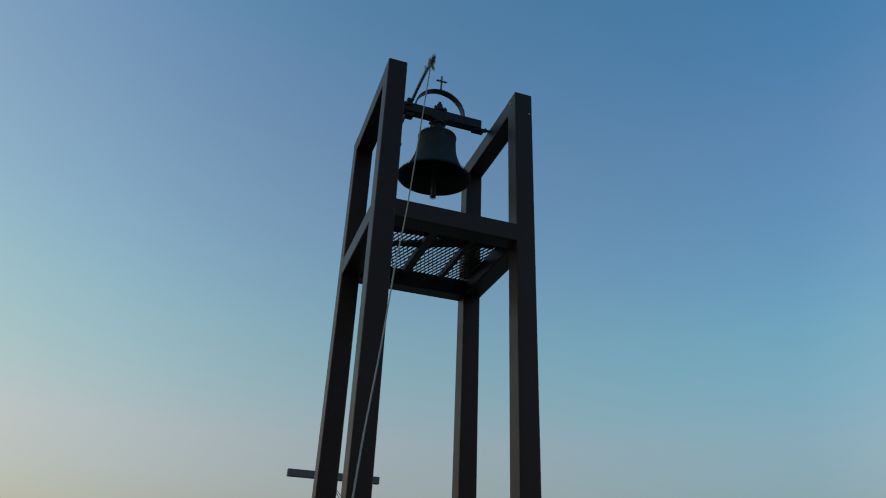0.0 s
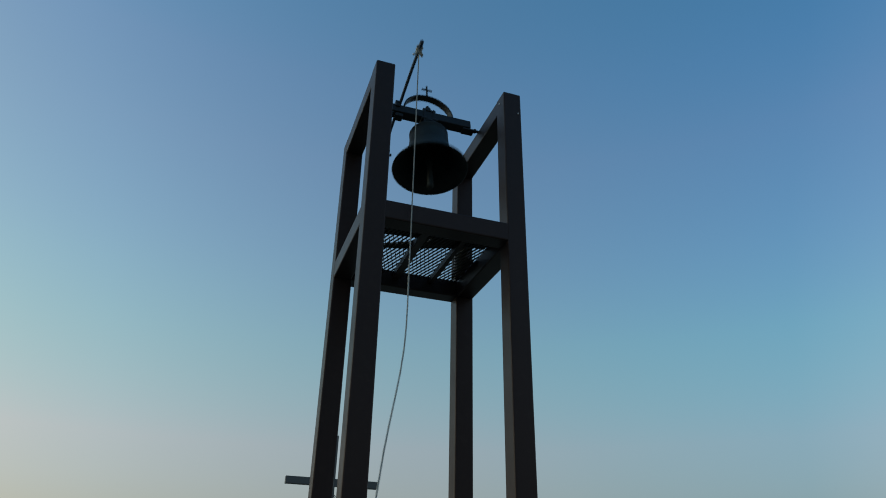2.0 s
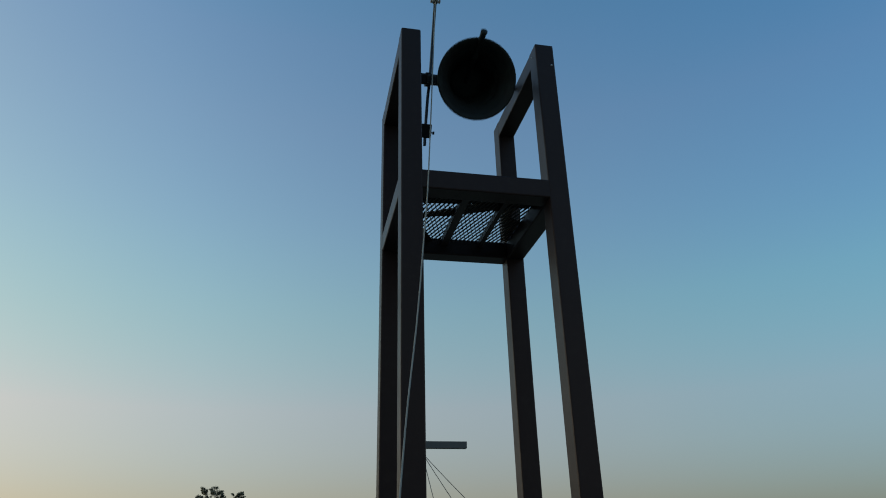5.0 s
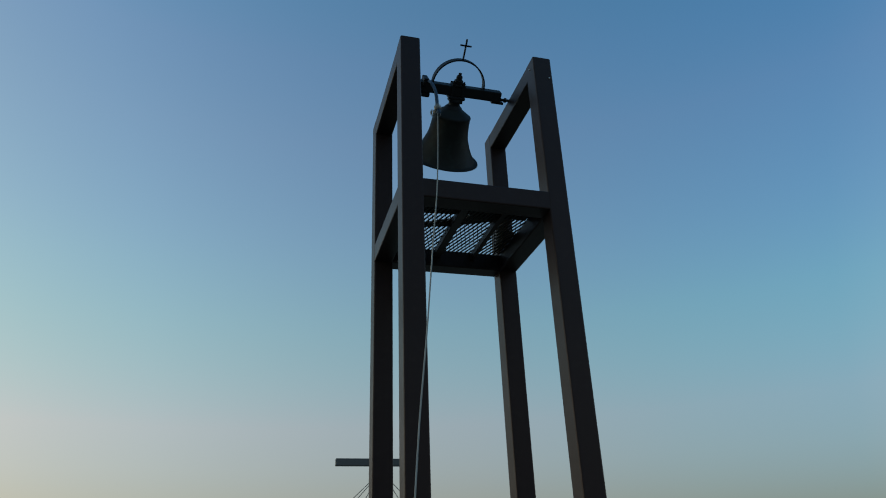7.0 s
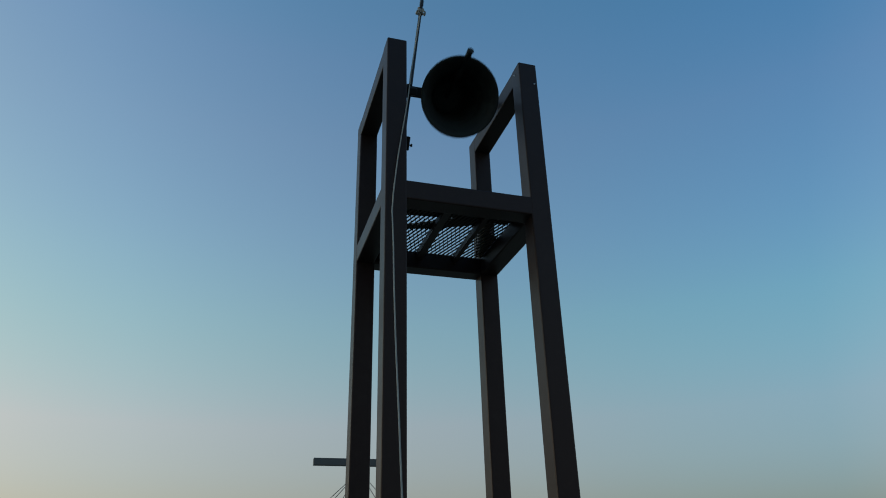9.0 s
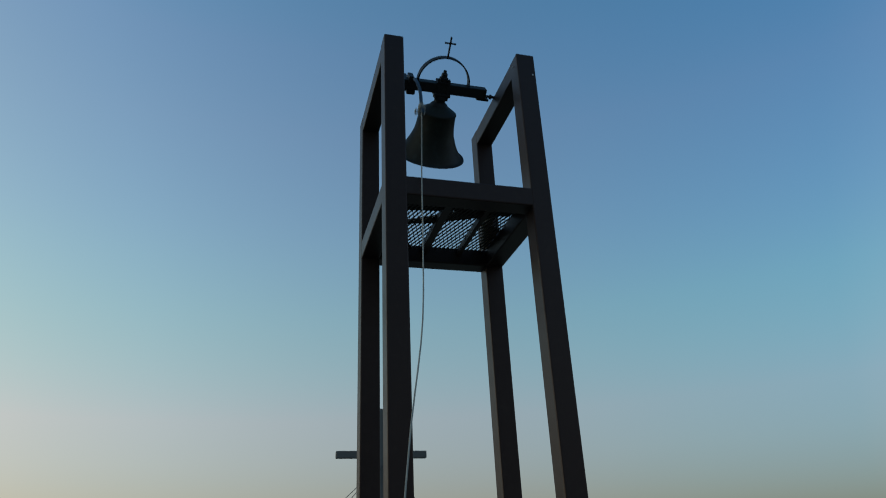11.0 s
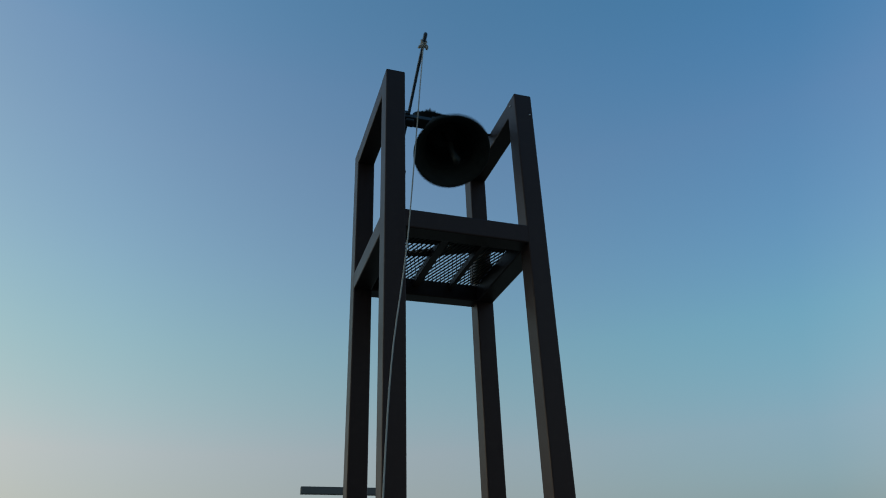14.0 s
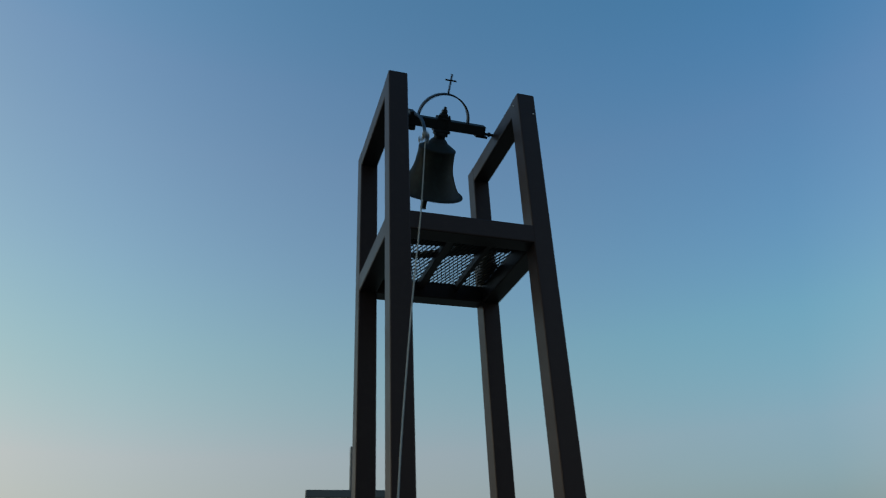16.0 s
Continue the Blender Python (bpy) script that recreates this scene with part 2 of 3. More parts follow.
# ---- ground ----
def build_ground():
    bm = bmesh.new()
    radii = [0, 4, 8, 16, 32, 64, 128, 300, 800, 2400]
    rings = [[bm.verts.new((0, 0, 0))]]
    for r in radii[1:]:
        rings.append([bm.verts.new((r * math.cos(a), r * math.sin(a), 0)) for a in (2 * math.pi * k / 48 for k in range(48))])
    for a, b in zip(rings, rings[1:]):
        for k in range(48):
            j = (k + 1) % 48
            bm.faces.new((a[0], b[k], b[j]) if len(a) == 1 else (a[k], b[k], b[j], a[j]))
    tagged(part("ground", bm, EARTH), "flat dry grass and bare earth", "ground", kind="structure")


# ---- the bell frame ----
S, W, D = 0.154, 1.243, 1.260          # post thickness, outer width, outer depth
DECK, TOP = 4.152, 4.152 + 1.267        # top of the deck's beams, top of the posts
BEAM = 0.152                          # height of the deck's beams
PIVOT = Vector((0.621, 0.607, TOP + 0.013))


def build_tower():
    tower = tagged(new("bell_tower"), "open bell tower of dark brown painted steel box sections", "bell tower")
    tower.location = (0, 0, 0)
    for x in (0, W - S):
        for y in (0, D - S):
            part("post", box((x, y, -0.1), (x + S, y + S, TOP), 0.010), STEEL, tower)
    g, e = 0.002, 0.03      # beams stand back a little from the posts and run into them
    for x in (0, W - S):
        part("top_beam", box((x + g, S - e, TOP - S), (x + S - g, D - S + e, TOP - g), 0.010), STEEL, tower)
        part("deck_beam", box((x + g, S - e, DECK - BEAM), (x + S - g, D - S + e, DECK), 0.010), STEEL, tower)
    for y in (0, D - S):
        part("deck_beam", box((S - e, y + g, DECK - BEAM + 0.002), (W - S + e, y + S - g, DECK - 0.002), 0.010), STEEL, tower)
    for x, w in ((0.502, 0.061), (0.826, 0.036)):
        part("joist", box((x, S, DECK - 0.075), (x + w, D - S, DECK - 0.018), 0.004), STEEL, tower)
    # plates closing parts of the deck
    part("deck_plate", prism([(S, S), (W - S, S), (W - S, 0.462), (0.635, 0.462), (0.622, 0.448), (0.575, 0.450), (0.560, 0.466), (0.50, 0.468), (S, 0.505)], DECK - 0.006, DECK - 0.001), STEEL, tower)
    part("deck_strip", prism([(S, 0.74), (0.33, 0.648), (0.503, 0.552), (0.580, 0.490), (0.626, 0.472), (0.632, 0.455), (0.90, 0.455), (0.90, 0.505), (0.83, 0.540), (0.602, 0.642), (0.497, 0.683), (0.335, 0.727), (S, 0.80)], DECK - 0.0005, DECK + 0.006), STEEL, tower)
    part("gusset", prism([(S, 0.80), (0.32, 0.90), (0.43, D - S), (S, D - S)], DECK - 0.030, DECK - 0.020), STEEL, tower)
    # expanded metal: two sets of slanting strands
    bm = bmesh.new()
    x0, x1, y0, y1, z = S, W - S, S, D - S, DECK - 0.012
    slope, gap = 3.0, 0.108
    for sign, wide, tall in ((1, 0.0026, 0.0026), (-1, 0.0042, 0.0048)):
        for k in range(-60, 60):
            pts = []
            c = k * gap
            for x in (x0, x1):
                y = sign * slope * (x - x0) + c + y0
                pts.append((x, y))
            (xa, ya), (xb, yb) = pts
            lo, hi = 0.0, 1.0
            for edge, keep in ((y0, 1), (y1, -1)):
                fa, fb = keep * (ya - edge), keep * (yb - edge)
                if fa < 0 and fb < 0:
                    lo = 2
                elif fa < 0:
                    lo = max(lo, fa / (fa - fb))
                elif fb < 0:
                    hi = min(hi, fa / (fa - fb))
            if hi - lo < 0.02:
                continue
            a = Vector((xa + lo * (xb - xa), ya + lo * (yb - ya), z))
            b = Vector((xa + hi * (xb - xa), ya + hi * (yb - ya), z))
            way = (b - a).normalized()
            n = Vector((-way.y, way.x, 0)) * wide
            h = Vector((0, 0, tall))
            vs = [bm.verts.new(p + q + r) for p in (a, b) for q in (-n, n) for r in (-h, h)]
            for f in ((0, 1, 3, 2), (4, 6, 7, 5), (0, 4, 5, 1), (2, 3, 7, 6), (0, 2, 6, 4), (1, 5, 7, 3)):
                bm.faces.new([vs[i] for i in f])
    tagged(part("deck_mesh", bm, MESH, tower, "expanded metal grating with diamond openings"), kind="stuff")
    # the axle's ends lie in straps on the two top beams
    for x in (S - 0.045, W - S + 0.045):
        bm, ring = bmesh.new(), []
        for k in range(9):
            a = math.pi * k / 8
            ring.append([bm.verts.new((x + q, PIVOT.y + r * math.cos(a), TOP + 0.012 + r * math.sin(a))) for r, q in ((0.0145, -0.015), (0.018, -0.015), (0.018, 0.015), (0.0145, 0.015))])
        for a, b in zip(ring, ring[1:]):
            for k in range(4):
                bm.faces.new((a[k], a[(k + 1) % 4], b[(k + 1) % 4], b[k]))
        for end in (-1, 1):
            add_box(bm, (x - 0.015, PIVOT.y + end * 0.033 - 0.018, TOP - 0.001), (x + 0.015, PIVOT.y + end * 0.033 + 0.018, TOP + 0.006), 0.001)
        part("axle_strap", bm, IRON, tower, "black iron strap over the axle")
    for x, y, z, face in ((W - 0.030, 0.0, TOP - 0.205, "y"), (W - S, 0.085, TOP - 0.075, "x")):
        way = Vector((0, -1, 0)) if face == "y" else Vector((-1, 0, 0))
        p = Vector((x, y, z))
        part("bolt", tube([p - way * 0.004, p + way * 0.004, p + way * 0.0045, p + way * 0.010], [0.007, 0.007, 0.005, 0.004], 6), BOLT, tower, "small bright bolt head")
    return tower


def build_plate():
    """A rusty offcut lying on the grating beside the joist."""
    plate = tagged(new("steel_plate"), "crooked offcut of rusty brown steel lying on the grating", "plate")
    plate.location = (0.975, 0.70, DECK - 0.001)
    outline = [(0.900, 0.478), (0.985, 0.474), (0.985, 0.630), (1.050, 0.675), (1.0885, 0.690), (1.0885, 1.085), (1.035, 1.088), (0.998, 0.930), (0.960, 0.790), (0.905, 0.640)]
    part("sheet", prism([(x - 0.975, y - 0.70) for x, y in outline], 0.0005, 0.008), RUST, plate)
    part("block", box((0.030, 0.16, 0.0085), (0.095, 0.24, 0.045), 0.008), IRON, plate)
    part("block", box((-0.05, -0.12, 0.0085), (0.00, 0.00, 0.07), 0.010), IRON, plate)


# ---- the bell and all that swings with it; the origin lies on the axle ----
KNOT = Vector((-0.292, -0.668, 0.033))
HINGE = -0.16


def build_bell():
    bell = tagged(new("church_bell"), "dark bronze church bell swinging on an iron headstock", "bell")
    bell.location = PIVOT
    top, low = -0.135, -0.605
    h = top - low
    k = h / 0.497
    outer = [(0.0, top + 0.030), (0.052, top + 0.028), (0.066, top + 0.012), (0.094, top - k * 0.010), (0.126, top - k * 0.030), (0.150, top - k * 0.046), (0.156, top - k * 0.050), (0.166, top - k * 0.056), (0.170, top - k * 0.064),
             (0.170, top - k * 0.072), (0.167, top - k * 0.077), (0.168, top - k * 0.13), (0.173, top - k * 0.20), (0.184, top - k * 0.27), (0.202, top - k * 0.33), (0.2065, top - k * 0.336),
             (0.2085, top - k * 0.344), (0.208, top - k * 0.350), (0.228, top - k * 0.395), (0.254, top - k * 0.435), (0.2575, top - k * 0.440), (0.260, top - k * 0.447), (0.283, top - k * 0.475), (0.308, top - k * 0.498), (0.318, low + 0.006), (0.320, low)]
    inner = [(0.308, low - 0.002), (0.292, low + 0.012), (0.268, low + 0.045), (0.241, low + 0.085), (0.214, low + 0.14), (0.190, low + 0.20), (0.171, low + 0.27), (0.155, low + 0.34), (0.142, low + 0.405), (0.10, low + 0.435), (0.0, low + 0.440)]
    part("bell_body", lathe(outer + inner, 72), BRONZE, bell, "bronze bell with raised rings", smooth=True)
    # headstock: a heavy square bar with end plates, stubs turning in the bearings
    stock = part("headstock", box((-0.40, -0.045, -0.017), (0.395, 0.045, 0.070), 0.006), IRON, bell, "black iron headstock bar")
    for s in (-1, 1):
        part("end_plate", box((s * 0.375 - 0.055, -0.036, -0.036), (s * 0.375 + 0.055, 0.036, -0.0175), 0.004), IRON, stock)
        part("axle", tube([(s * 0.38, 0, 0.0), (s * 0.425, 0, 0.0), (s * 0.56, 0, 0.0)], 0.0125, 14), IRON, stock)
        part("axle_collar", tube([(s * 0.438, 0, 0.0), (s * 0.440, 0, 0.0), (s * 0.456, 0, 0.0), (s * 0.458, 0, 0.0)], [0.016, 0.021, 0.021, 0.016], 14), IRON, stock)
    part("lever_bracket", box((KNOT.x - 0.022, -0.036, -0.064), (KNOT.x + 0.056, 0.036, -0.0175), 0.014), IRON, stock)
    part("yoke_block", box((-0.075, -0.058, -0.045), (0.075, 0.058, -0.0175), 0.008), IRON, bell)
    part("crown", lathe([(0.0, -0.04), (0.062, -0.042), (0.068, -0.062), (0.052, -0.075), (0.050, -0.100), (0.074, -0.122), (0.082, -0.134), (0.0, -0.136)], 24), IRON, bell)
    for x in (-0.045, 0.045):
        for y in (-0.049, 0.049):
            part("strap", box((x - 0.012, y - 0.003, -0.075), (x + 0.012, y + 0.005, 0.090), 0.002), IRON, bell)
    bm = box((-0.060, -0.052, 0.0705), (0.060, 0.052, 0.084), 0.004)
    part("top_plate", bm, IRON, bell)
    part("top_bolt", lathe([(0.0, 0.084), (0.040, 0.085), (0.040, 0.116), (0.028, 0.122), (0.027, 0.150), (0.015, 0.160), (0.015, 0.178), (0.0, 0.183)], 10), IRON, bell)
    for x in (-0.045, 0.045):
        part("nut", lathe([(0.0, 0.080), (0.014, 0.082), (0.014, 0.102), (0.008, 0.103), (0.007, 0.114), (0.0, 0.115)], 6), IRON, bell).location = (x, -0.03, 0)
    # half ring of flat bar, and the little cross on it
    bm, ring = bmesh.new(), []
    R, wide, thick = 0.222, 0.032, 0.012
    for k in range(41):
        a = math.pi * k / 40
        c, s = math.cos(a), math.sin(a)
        ring.append([bm.verts.new((r * c, y, 0.070 + r * s * 0.97)) for r, y in ((R, -wide), (R + thick, -wide), (R + thick, wide), (R, wide))])
    for a, b in zip(ring, ring[1:]):
        for k in range(4):
            bm.faces.new((a[k], a[(k + 1) % 4], b[(k + 1) % 4], b[k]))
    bm.faces.new(ring[0]), bm.faces.new(ring[-1])
    arch = part("arch", bm, IRON, bell, "half ring of black flat iron bar")
    base = 0.070 + (R + thick) * 0.97
    cross = box((-0.007, -0.007, base - 0.004), (0.007, 0.007, base + 0.170), 0.002)
    part("cross", cross, IRON, arch, "small black iron cross")
    part("cross_arm", box((-0.050, -0.0065, base + 0.108), (0.050, 0.0065, base + 0.121), 0.002), IRON, arch)
    # lever with counterweight and rope knot
    way = smooth_path([(KNOT.x, 0.57, -0.098), (KNOT.x, 0.42, -0.056), (KNOT.x + 0.010, 0.15, 0.035), (KNOT.x + 0.020, 0.0, 0.077), (KNOT.x + 0.021, -0.20, 0.102), (KNOT.x + 0.014, -0.44, 0.092), KNOT, (KNOT.x - 0.002, -0.745, 0.030)], 5)
    lever = part("lever", tube(way, 0.0138, 10), LEVER, bell, "bent blue-grey painted iron rod", smooth=True)
    part("clamp", box((KNOT.x - 0.022, -0.06, 0.035), (KNOT.x + 0.022, 0.06, 0.105), 0.005), IRON, lever)
    part("counterweight", box((KNOT.x - 0.050, 0.383, -0.098), (KNOT.x + 0.050, 0.503, -0.022), 0.008), IRON, lever, "black iron counterweight block")
    part("set_screw", tube([(KNOT.x + 0.048, 0.455, -0.06), (KNOT.x + 0.066, 0.455, -0.06), (KNOT.x + 0.0665, 0.455, -0.06), (KNOT.x + 0.080, 0.455, -0.06)], [0.006, 0.006, 0.014, 0.014], 8), IRON, lever)
    part("grip", tube([(KNOT.x, -0.700, 0.031), (KNOT.x - 0.001, -0.715, 0.030), (KNOT.x - 0.002, -0.755, 0.030), (KNOT.x - 0.002, -0.766, 0.030)], [0.013, 0.0175, 0.0165, 0.010], 10), LEVER, lever, "dark blue rubber grip on the rod's end")
    bm = bmesh.new()
    for k in range(4):
        y = KNOT.y + 0.020 - 0.014 * k
        pts = [(KNOT.x + (0.019 + 0.004 * (k % 2)) * math.cos(a), y + 0.009 * math.sin(a + k), KNOT.z + 0.003 + (0.019 + 0.004 * (k % 3 == 1)) * math.sin(a)) for a in (2 * math.pi * j / 12 for j in range(12))]
        add_tube(bm, pts + pts[:2], 0.0072, 6)
    for side, out, drop in ((-1, 0.040, 0.026), (1, 0.032, 0.016)):      # the bow's two loops
        add_tube(bm, smooth_path([KNOT + Vector(q) for q in ((0, 0, -0.022), (side * 0.024, 0.022, -0.030), (side * out, 0.030, -0.032), (side * out * 0.9, 0.004, -0.030 - drop), (side * 0.012, -0.006, -0.028))], 4), 0.0075, 6)
    part("rope_knot", bm, ROPE, lever, "pale rope wound and knotted round the rod", smooth=True)
    # clapper hanging inside, origin on its hinge
    clapper = part("clapper", lathe([(0.0, 0.015), (0.016, 0.010), (0.014, -0.03), (0.013, -0.23), (0.018, -0.27), (0.031, -0.305), (0.036, -0.335), (0.031, -0.365), (0.022, -0.39), (0.020, -0.42), (0.024, -0.610), (0.028, -0.635), (0.0, -0.640)], 20), BRONZE, bell, "dark iron clapper", smooth=True)
    clapper.location = (0, 0, HINGE)
    return bell, clapper


# ---- the rope in short stiff pieces ----
LENGTH, PIECES = 0.17, 31


def build_rope():
    rope = tagged(new("bell_rope"), "thin pale rope hanging from the bell's lever", "rope")
    proto, pieces = None, []
    for i in range(PIECES):
        if proto is None:
            bm = bmesh.new()
            for s in range(3):
                pts = []
                for k in range(13):
                    u = k / 12
                    a = 2 * math.pi * (s / 3 + 3 * u)
                    pts.append((0.0027 * math.cos(a), 0.0027 * math.sin(a), 0.004 - u * (LENGTH + 0.008)))
                add_tube(bm, pts, 0.0030, 5)
            ob = part("rope_piece", bm, ROPE, rope, smooth=True)
            proto = ob.data
        else:
            ob = new("rope_piece", proto)
            ob.parent = rope
        pieces.append(ob)
    return pieces


# ---- the great cross behind, with its fan of cables ----
def build_far_cross():
    x0, x1, y, z = 7.002, 7.002 + 8.893, 64.13, DECK + 7.86
    mid, half = (x0 + x1) / 2, 0.33
    mast = tagged(new("great_cross"), "tall dark steel cross standing in the distance", "cross")
    mast.location = (mid, y, 0)
    part("mast", box((-0.28, -half, -0.2), (0.22, half, z + 4.42), 0.03), GREY_STEEL, mast)
    for s in (-1, 1):
        a, b = sorted((-0.282 if s < 0 else 0.222, s * (x1 - x0) / 2))
        part("arm", box((a, -half, z - 0.33), (b, half, z + 0.33), 0.03), GREY_STEEL, mast)
    top = Vector((mid, y, z - 1.06))
    radius = 13.65
    for k in range(7):
        a = radians(195 + 18.8 * k)
        foot = Vector((mid + radius * math.cos(a), y + radius * math.sin(a), 0))
        start = top + Vector((0.30 * math.cos(a), 0.30 * math.sin(a), 0))
        cable = tagged(new("stay_cable"), "thin dark cable stretched from the cross to the ground", "cable", group="cables before the great cross")
        cable.location = foot
        pts = []
        for j in range(13):
            u = j / 12
            p = foot.lerp(start, u) - foot
            p.z -= 0.25 * 4 * u * (1 - u)
            pts.append(p)
        part("wire", tube(pts, 0.033, 5), CABLE, cable)
        part("stake", tube([(0, 0, -0.1), (0, 0, 0.25)], 0.06, 6), CABLE, cable)
        if k in (0, 6):
            q = (foot.lerp(start, 0.60) - foot) - Vector((0, 0, 0.25 * 4 * 0.60 * 0.40))
            part("lamp_holder", lathe([(0.0, 0.14), (0.10, 0.09), (0.14, 0.0), (0.10, -0.10), (0.0, -0.15)], 8), CABLE, cable).location = q


# ---- trees ----
def build_tree(x, y, height, spread, low, seed, sprays, leaves, leaf, foliage, label):
    """Trunk, limbs, and sprays of small leaves along the twigs that fill the crown; low: where the crown begins."""
    rng = random.Random(seed)
    tree = tagged(new("tree"), label, "tree")
    tree.location = (x, y, 0)
    r = 0.020 * height
    stem = smooth_path([(0, 0, -0.2), (0.08, 0.05, height * 0.2), (-0.1, 0.08, height * 0.42), (0.1, 0, height * 0.64), (0.0, 0.05, height * 0.93)], 6)
    part("trunk", tube(stem, [r * (1 - 0.88 * i / (len(stem) - 1)) for i in range(len(stem))], 9), BARK, tree, smooth=True)
    top = height * 0.93

    def rim(u):
        return spread * math.sqrt(1 - ((u - 0.38) / 0.66) ** 2)

    for k in range(14):
        u = 0.02 + 0.85 * k / 13
        start = min(stem, key=lambda p: abs(p.z - (low + (top - low) * u - 0.10 * height)))
        a = 2.4 * k + rng.uniform(-0.4, 0.4)
        end = Vector((0.75 * rim(u) * math.cos(a), 0.75 * rim(u) * math.sin(a), low + (top - low) * u))
        limb = smooth_path([start, start.lerp(end, 0.5) + Vector((0, 0, 0.03 * height)), end], 5)
        part("limb", tube(limb, [r * 0.32 * (1 - 0.88 * i / (len(limb) - 1)) for i in range(len(limb))], 6), BARK, tree, smooth=True)
    twigs, bm = [], bmesh.new()
    for _ in range(sprays):
        u, a = rng.random(), rng.uniform(0, 2 * math.pi)
        out = rim(u) * math.sqrt(rng.uniform(0.25, 1.0))
        tip = Vector((out * math.cos(a), out * math.sin(a), low + (top - low) * u))
        root = min(stem, key=lambda p: abs(p.z - (tip.z - 0.05 * height))).lerp(tip, rng.uniform(0.35, 0.65))
        root.z -= 0.02 * height
        add_tube(bm, [root, root.lerp(tip, 0.5) + Vector((0, 0, 0.03)), tip], [r * 0.09, r * 0.05, r * 0.012], 4)
        twigs.append((root.lerp(tip, 0.5), tip))
        for _ in range(2):
            side = tip + Vector((rng.gauss(0, 1), rng.gauss(0, 1), rng.gauss(0.1, 0.6))).normalized() * spread * rng.uniform(0.06, 0.17)
            add_tube(bm, [root.lerp(tip, 0.7), side], [r * 0.035, r * 0.01], 4)
            twigs.append((root.lerp(tip, 0.8), side))
    tagged(part("twigs", bm, BARK, tree), kind="stuff")
    verts, faces = [], []
    for _ in range(leaves):
        p, q = twigs[rng.randrange(len(twigs))]
        u = rng.random() ** 0.7
        loose = spread * 0.040 * (1.25 - 0.5 * u)
        p = p.lerp(q, u) + Vector((rng.gauss(0, loose), rng.gauss(0, loose), rng.gauss(-0.3 * loose, loose * 0.8)))
        a, b = Vector((rng.gauss(0, 1), rng.gauss(0, 1), rng.gauss(0, 0.7))).normalized(), Vector((rng.gauss(0, 1), rng.gauss(0, 1), rng.gauss(0, 1))).normalized()
        b = (b - a * a.dot(b)).normalized()
        L = leaf * rng.uniform(0.6, 1.3)
        n = len(verts)
        verts += [p - a * L, p + b * L * 0.5, p + a * L, p - b * L * 0.5]
        faces.append((n, n + 1, n + 2, n + 3))
    data = bpy.data.meshes.new("crown")
    data.from_pydata([tuple(v) for v in verts], [], faces)
    data.materials.append(foliage)
    crown = new("crown", data)
    crown.parent = tree
    return tree


build_ground()
tower = build_tower()
build_plate()
bell, clapper = build_bell()
rope_pieces = build_rope()
build_far_cross()
FAR_TREE, NEAR_TREE = "distant olive tree with a thin wispy crown, haze put into its pale leaf colour", "tall dark green broad-leaved tree with a loose gappy crown"
build_tree(-7.55, 60.0, 8.35, 1.9, 2.6, 3, 150, 40000, 0.045, LEAF, FAR_TREE)
build_tree(-5.30, 60.5, 7.95, 1.2, 2.6, 8, 90, 20000, 0.045, LEAF, FAR_TREE)
build_tree(-10.4, 60.8, 7.10, 1.3, 2.4, 14, 90, 18000, 0.045, LEAF, FAR_TREE)
build_tree(-22.7, 51.4, 7.50, 2.5, 2.4, 5, 170, 45000, 0.045, LEAF, FAR_TREE)
build_tree(-11.45, 15.0, 9.1, 2.55, 3.0, 33, 430, 150000, 0.046, GREEN_LEAF, NEAR_TREE)


# ---- what moves ----
# The ends of the bell's swings: seconds, and degrees by which its mouth points forward (+) or back (-).
SWINGS = (
    (-0.36, 64), (0.31, -58), (0.94, 61), (1.63, -63), (2.29, 60), (2.91, -61), (3.58, 60),
    (4.22, -65), (4.90, 62), (5.55, -62), (6.22, 62), (6.87, -66), (7.54, 64), (8.19, -71),
    (8.88, 62), (9.54, -62), (10.20, 62), (10.86, -68), (11.55, 64), (12.21, -67), (12.87, 61),
    (13.54, -70), (14.20, 60), (14.85, -67), (15.52, 62), (16.15, -67), (16.84, 62),
)
# The rope's x at four heights at and below the deck, at the times that it was watched.
ROPE_T = (0, 0.2, 0.5, 0.7, 1, 1.2, 1.5, 1.7, 2, 2.2, 2.5, 2.7, 3, 3.2, 3.5, 3.7, 4, 4.2, 4.5, 4.7, 6.8, 7, 7.2, 7.5, 7.7, 8, 8.2, 8.5, 8.7, 10.8, 11, 11.3, 11.5, 11.7, 12, 12.2, 12.5, 12.7, 13, 13.2, 13.5, 13.7, 14, 14.2, 14.5, 14.7, 15, 15.2, 15.5, 15.7, 16)
ROPE_TOP = (0.225, 0.21, 0.282, 0.233, 0.172, 0.176, 0.227, 0.226, 0.325, 0.099, 0.148, 0.182, 0.221, 0.37, 0.026, 0.178, 0.21, 0.223, 0.314, 0.182, 0.203, 0.237, 0.299, 0.301, 0.139, 0.252, 0.228, 0.373, 0.024, 0.231, 0.246, 0.377, -0.017, 0.176, 0.232, 0.253, 0.342, 0.396, 0.09, 0.214, 0.187, 0.225, 0.17, 0.146, 0.231, 0.198, 0.228, 0.28, 0.189, 0.153, 0.21)
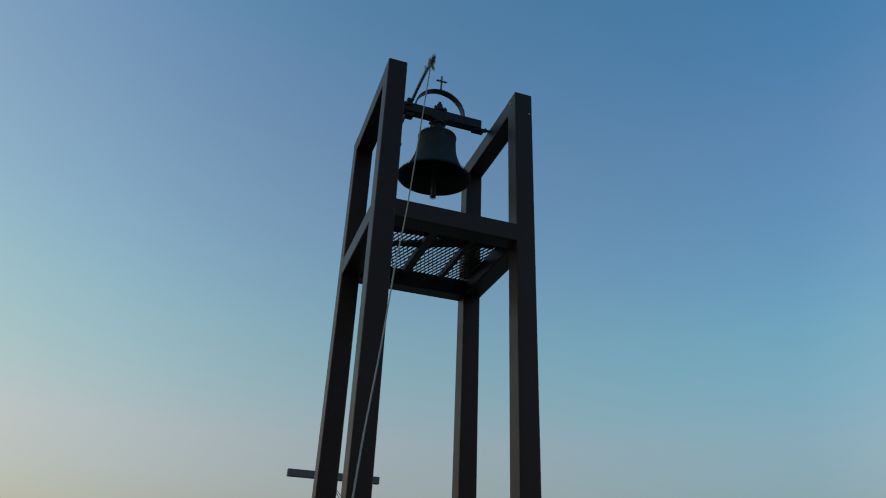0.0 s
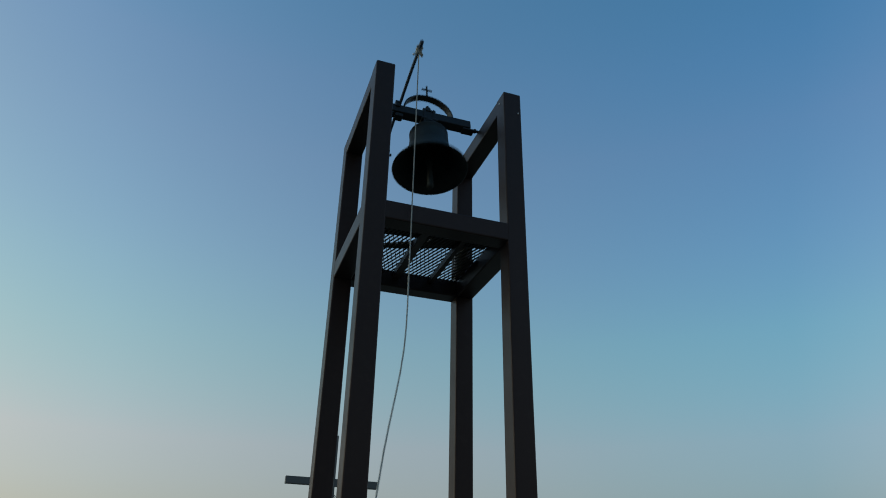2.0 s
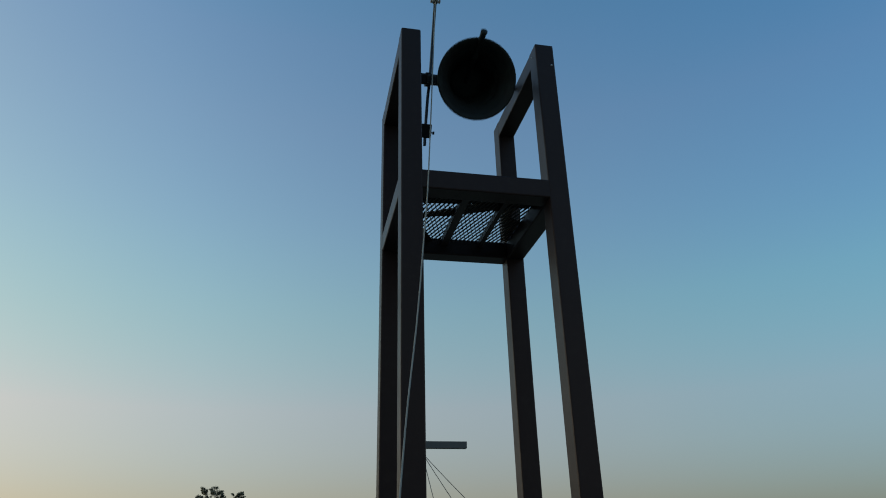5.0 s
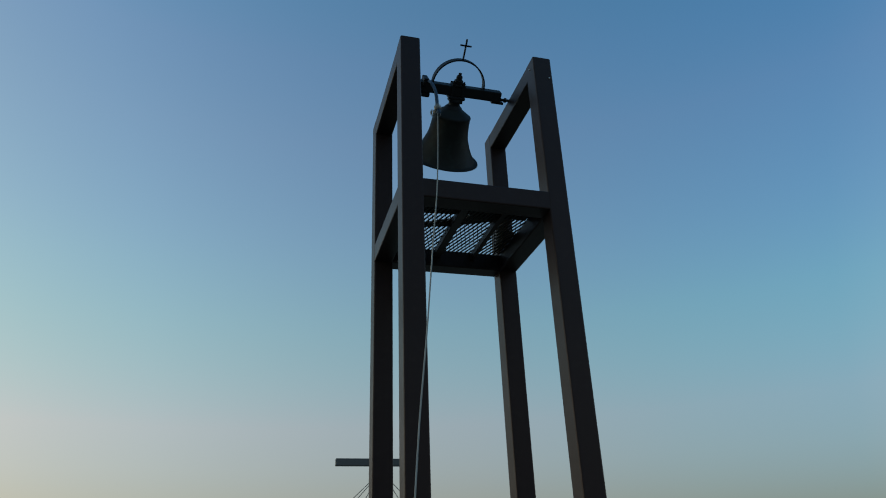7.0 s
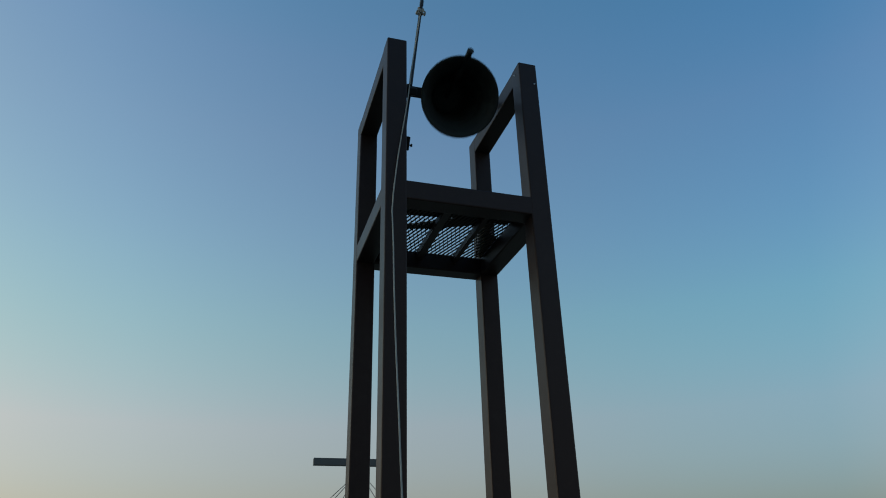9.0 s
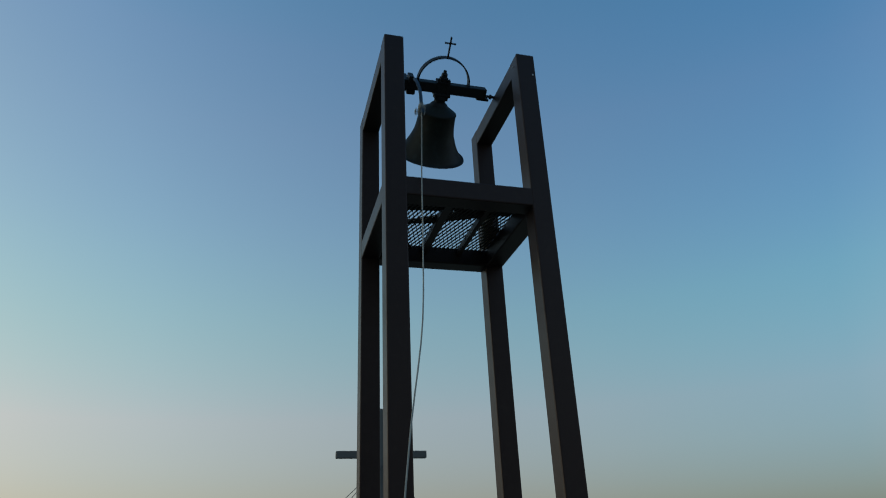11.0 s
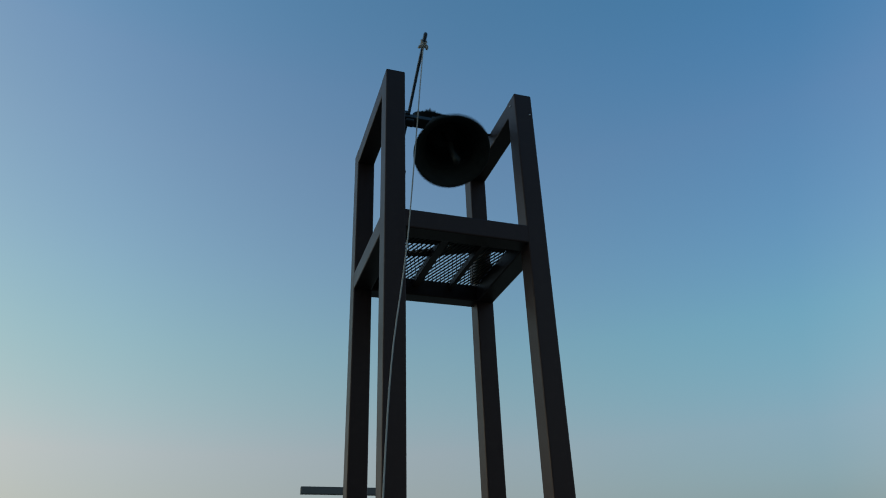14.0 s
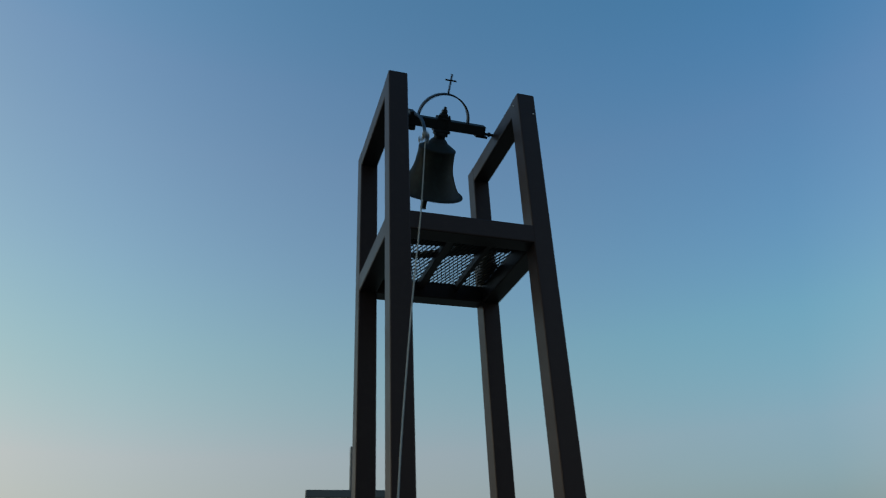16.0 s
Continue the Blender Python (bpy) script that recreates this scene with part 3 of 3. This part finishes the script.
ROPE_HIGH = (0.137, 0.16, 0.177, 0.149, 0.106, 0.098, 0.121, 0.202, 0.285, -0.001, 0.092, 0.114, 0.207, 0.309, -0.075, 0.124, 0.124, 0.174, 0.264, 0.124, 0.114, 0.155, 0.23, 0.223, 0.077, 0.156, 0.163, 0.321, -0.01, 0.164, 0.204, 0.298, -0.102, 0.095, 0.131, 0.179, 0.293, 0.275, 0.011, 0.143, 0.097, 0.153, 0.084, 0.089, 0.154, 0.116, 0.124, 0.219, 0.11, 0.081, 0.117)
ROPE_MID = (0.041, 0.056, 0.074, 0.012, 0.018, -0.009, 0.026, 0.15, 0.222, -0.064, -0.019, -0.014, 0.175, 0.24, -0.155, 0.038, 0.02, 0.103, 0.201, 0.045, 0.002, 0.053, 0.126, 0.109, -0.006, 0.042, 0.08, 0.216, -0.028, 0.069, 0.135, 0.18, -0.192, -0.017, 0.006, 0.093, 0.25, 0.108, -0.073, 0.063, -0.031, 0.075, -0.037, 0.007, 0.055, 0.017, -0.007, 0.126, 0.012, -0.021, 0.006)
ROPE_LOW = (-0.071, -0.032, -0.017, -0.132, -0.102, -0.107, -0.057, 0.041, 0.074, -0.115, -0.099, -0.125, 0.09, 0.18, -0.189, -0.077, -0.09, 0.02, 0.162, -0.056, -0.126, -0.063, -0, -0.02, -0.087, -0.088, -0.006, 0.082, -0.031, -0.05, -0.003, 0.037, -0.227, -0.142, -0.114, 0.021, 0.193, -0.059, -0.143, -0.018, -0.159, -0.012, -0.125, -0.087, -0.055, -0.104, -0.145, -0.002, -0.084, -0.146, -0.102)


def swing(t, lag=0.0):
    """Degrees by which the bell's mouth has swung towards the front."""
    t = max(SWINGS[0][0], t - lag)
    for (a, p), (b, q) in zip(SWINGS, SWINGS[1:]):
        if t <= b:
            return p + (q - p) * (1 - math.cos(math.pi * (t - a) / (b - a))) / 2
    return SWINGS[-1][1]


def knock(t):
    """The clapper's angle within the bell: it hangs near the middle and strikes at each end of the swing."""
    return max(-33.0, min(34.0, 50 * (swing(t, 0.07) / 62) ** 3))


def bell_pose(t):
    return pose(*PIVOT, -swing(t), 0, 0)


def rope_curve(t):
    """The rope's line at t: from the lever's knot past four heights to its loose end."""
    tip = bell_pose(t) @ KNOT
    x = [float(np.interp(t, ROPE_T, row)) for row in (ROPE_TOP, ROPE_HIGH, ROPE_MID, ROPE_LOW)]
    pts = [tip, Vector((x[0], -0.06, DECK - 0.05)), Vector((x[1], -0.20, DECK - 0.60)), Vector((x[2], -0.395, DECK - 1.25)), Vector((x[3], -0.605, DECK - 1.95)),
           Vector((1.6 * x[3] - 0.6 * x[2], -0.75, DECK - 2.7)), Vector((x[3] - 0.05, -0.8, 0.02)), Vector((x[3] + 0.5, -0.9, 0.02)), Vector((x[3] + 1.8, -1.0, 0.02))]
    line = smooth_path(pts, 10)
    for p in line:      # it slides round the front of the post, not through it
        if p.x < S + 0.05 and p.z > 2.0:
            w = min(1.0, (S + 0.05 - p.x) / 0.05)
            p.y += w * (min(p.y, -0.012) - p.y)
    return line


def rope_poses(t):
    line, out = rope_curve(t), []
    i, here = 0, line[0]
    for _ in range(PIECES):
        j = i
        while j + 2 < len(line) and (line[j + 1] - here).length < LENGTH:
            j += 1
        a, b = line[j], line[j + 1]
        lo, hi = (0.0, 1.0)
        for _ in range(18):
            u = (lo + hi) / 2
            if (a.lerp(b, u) - here).length < LENGTH:
                lo = u
            else:
                hi = u
        there = a.lerp(b, hi)
        turn = Vector((0, 0, -1)).rotation_difference(there - here)
        out.append(Matrix.LocRotScale(here, turn, None))
        i, here = j, there
    return out


def motions():
    times = [k / 10 for k in range(161)]
    walk(bell, [(t, bell_pose(t)) for t in times])
    walk(clapper, [(t, pose(0, 0, HINGE, -knock(t), 0, 0)) for t in times])
    rows = [(t, rope_poses(t)) for t in times]
    for i, piece in enumerate(rope_pieces):
        walk(piece, [(t, poses[i]) for t, poses in rows])


motions()
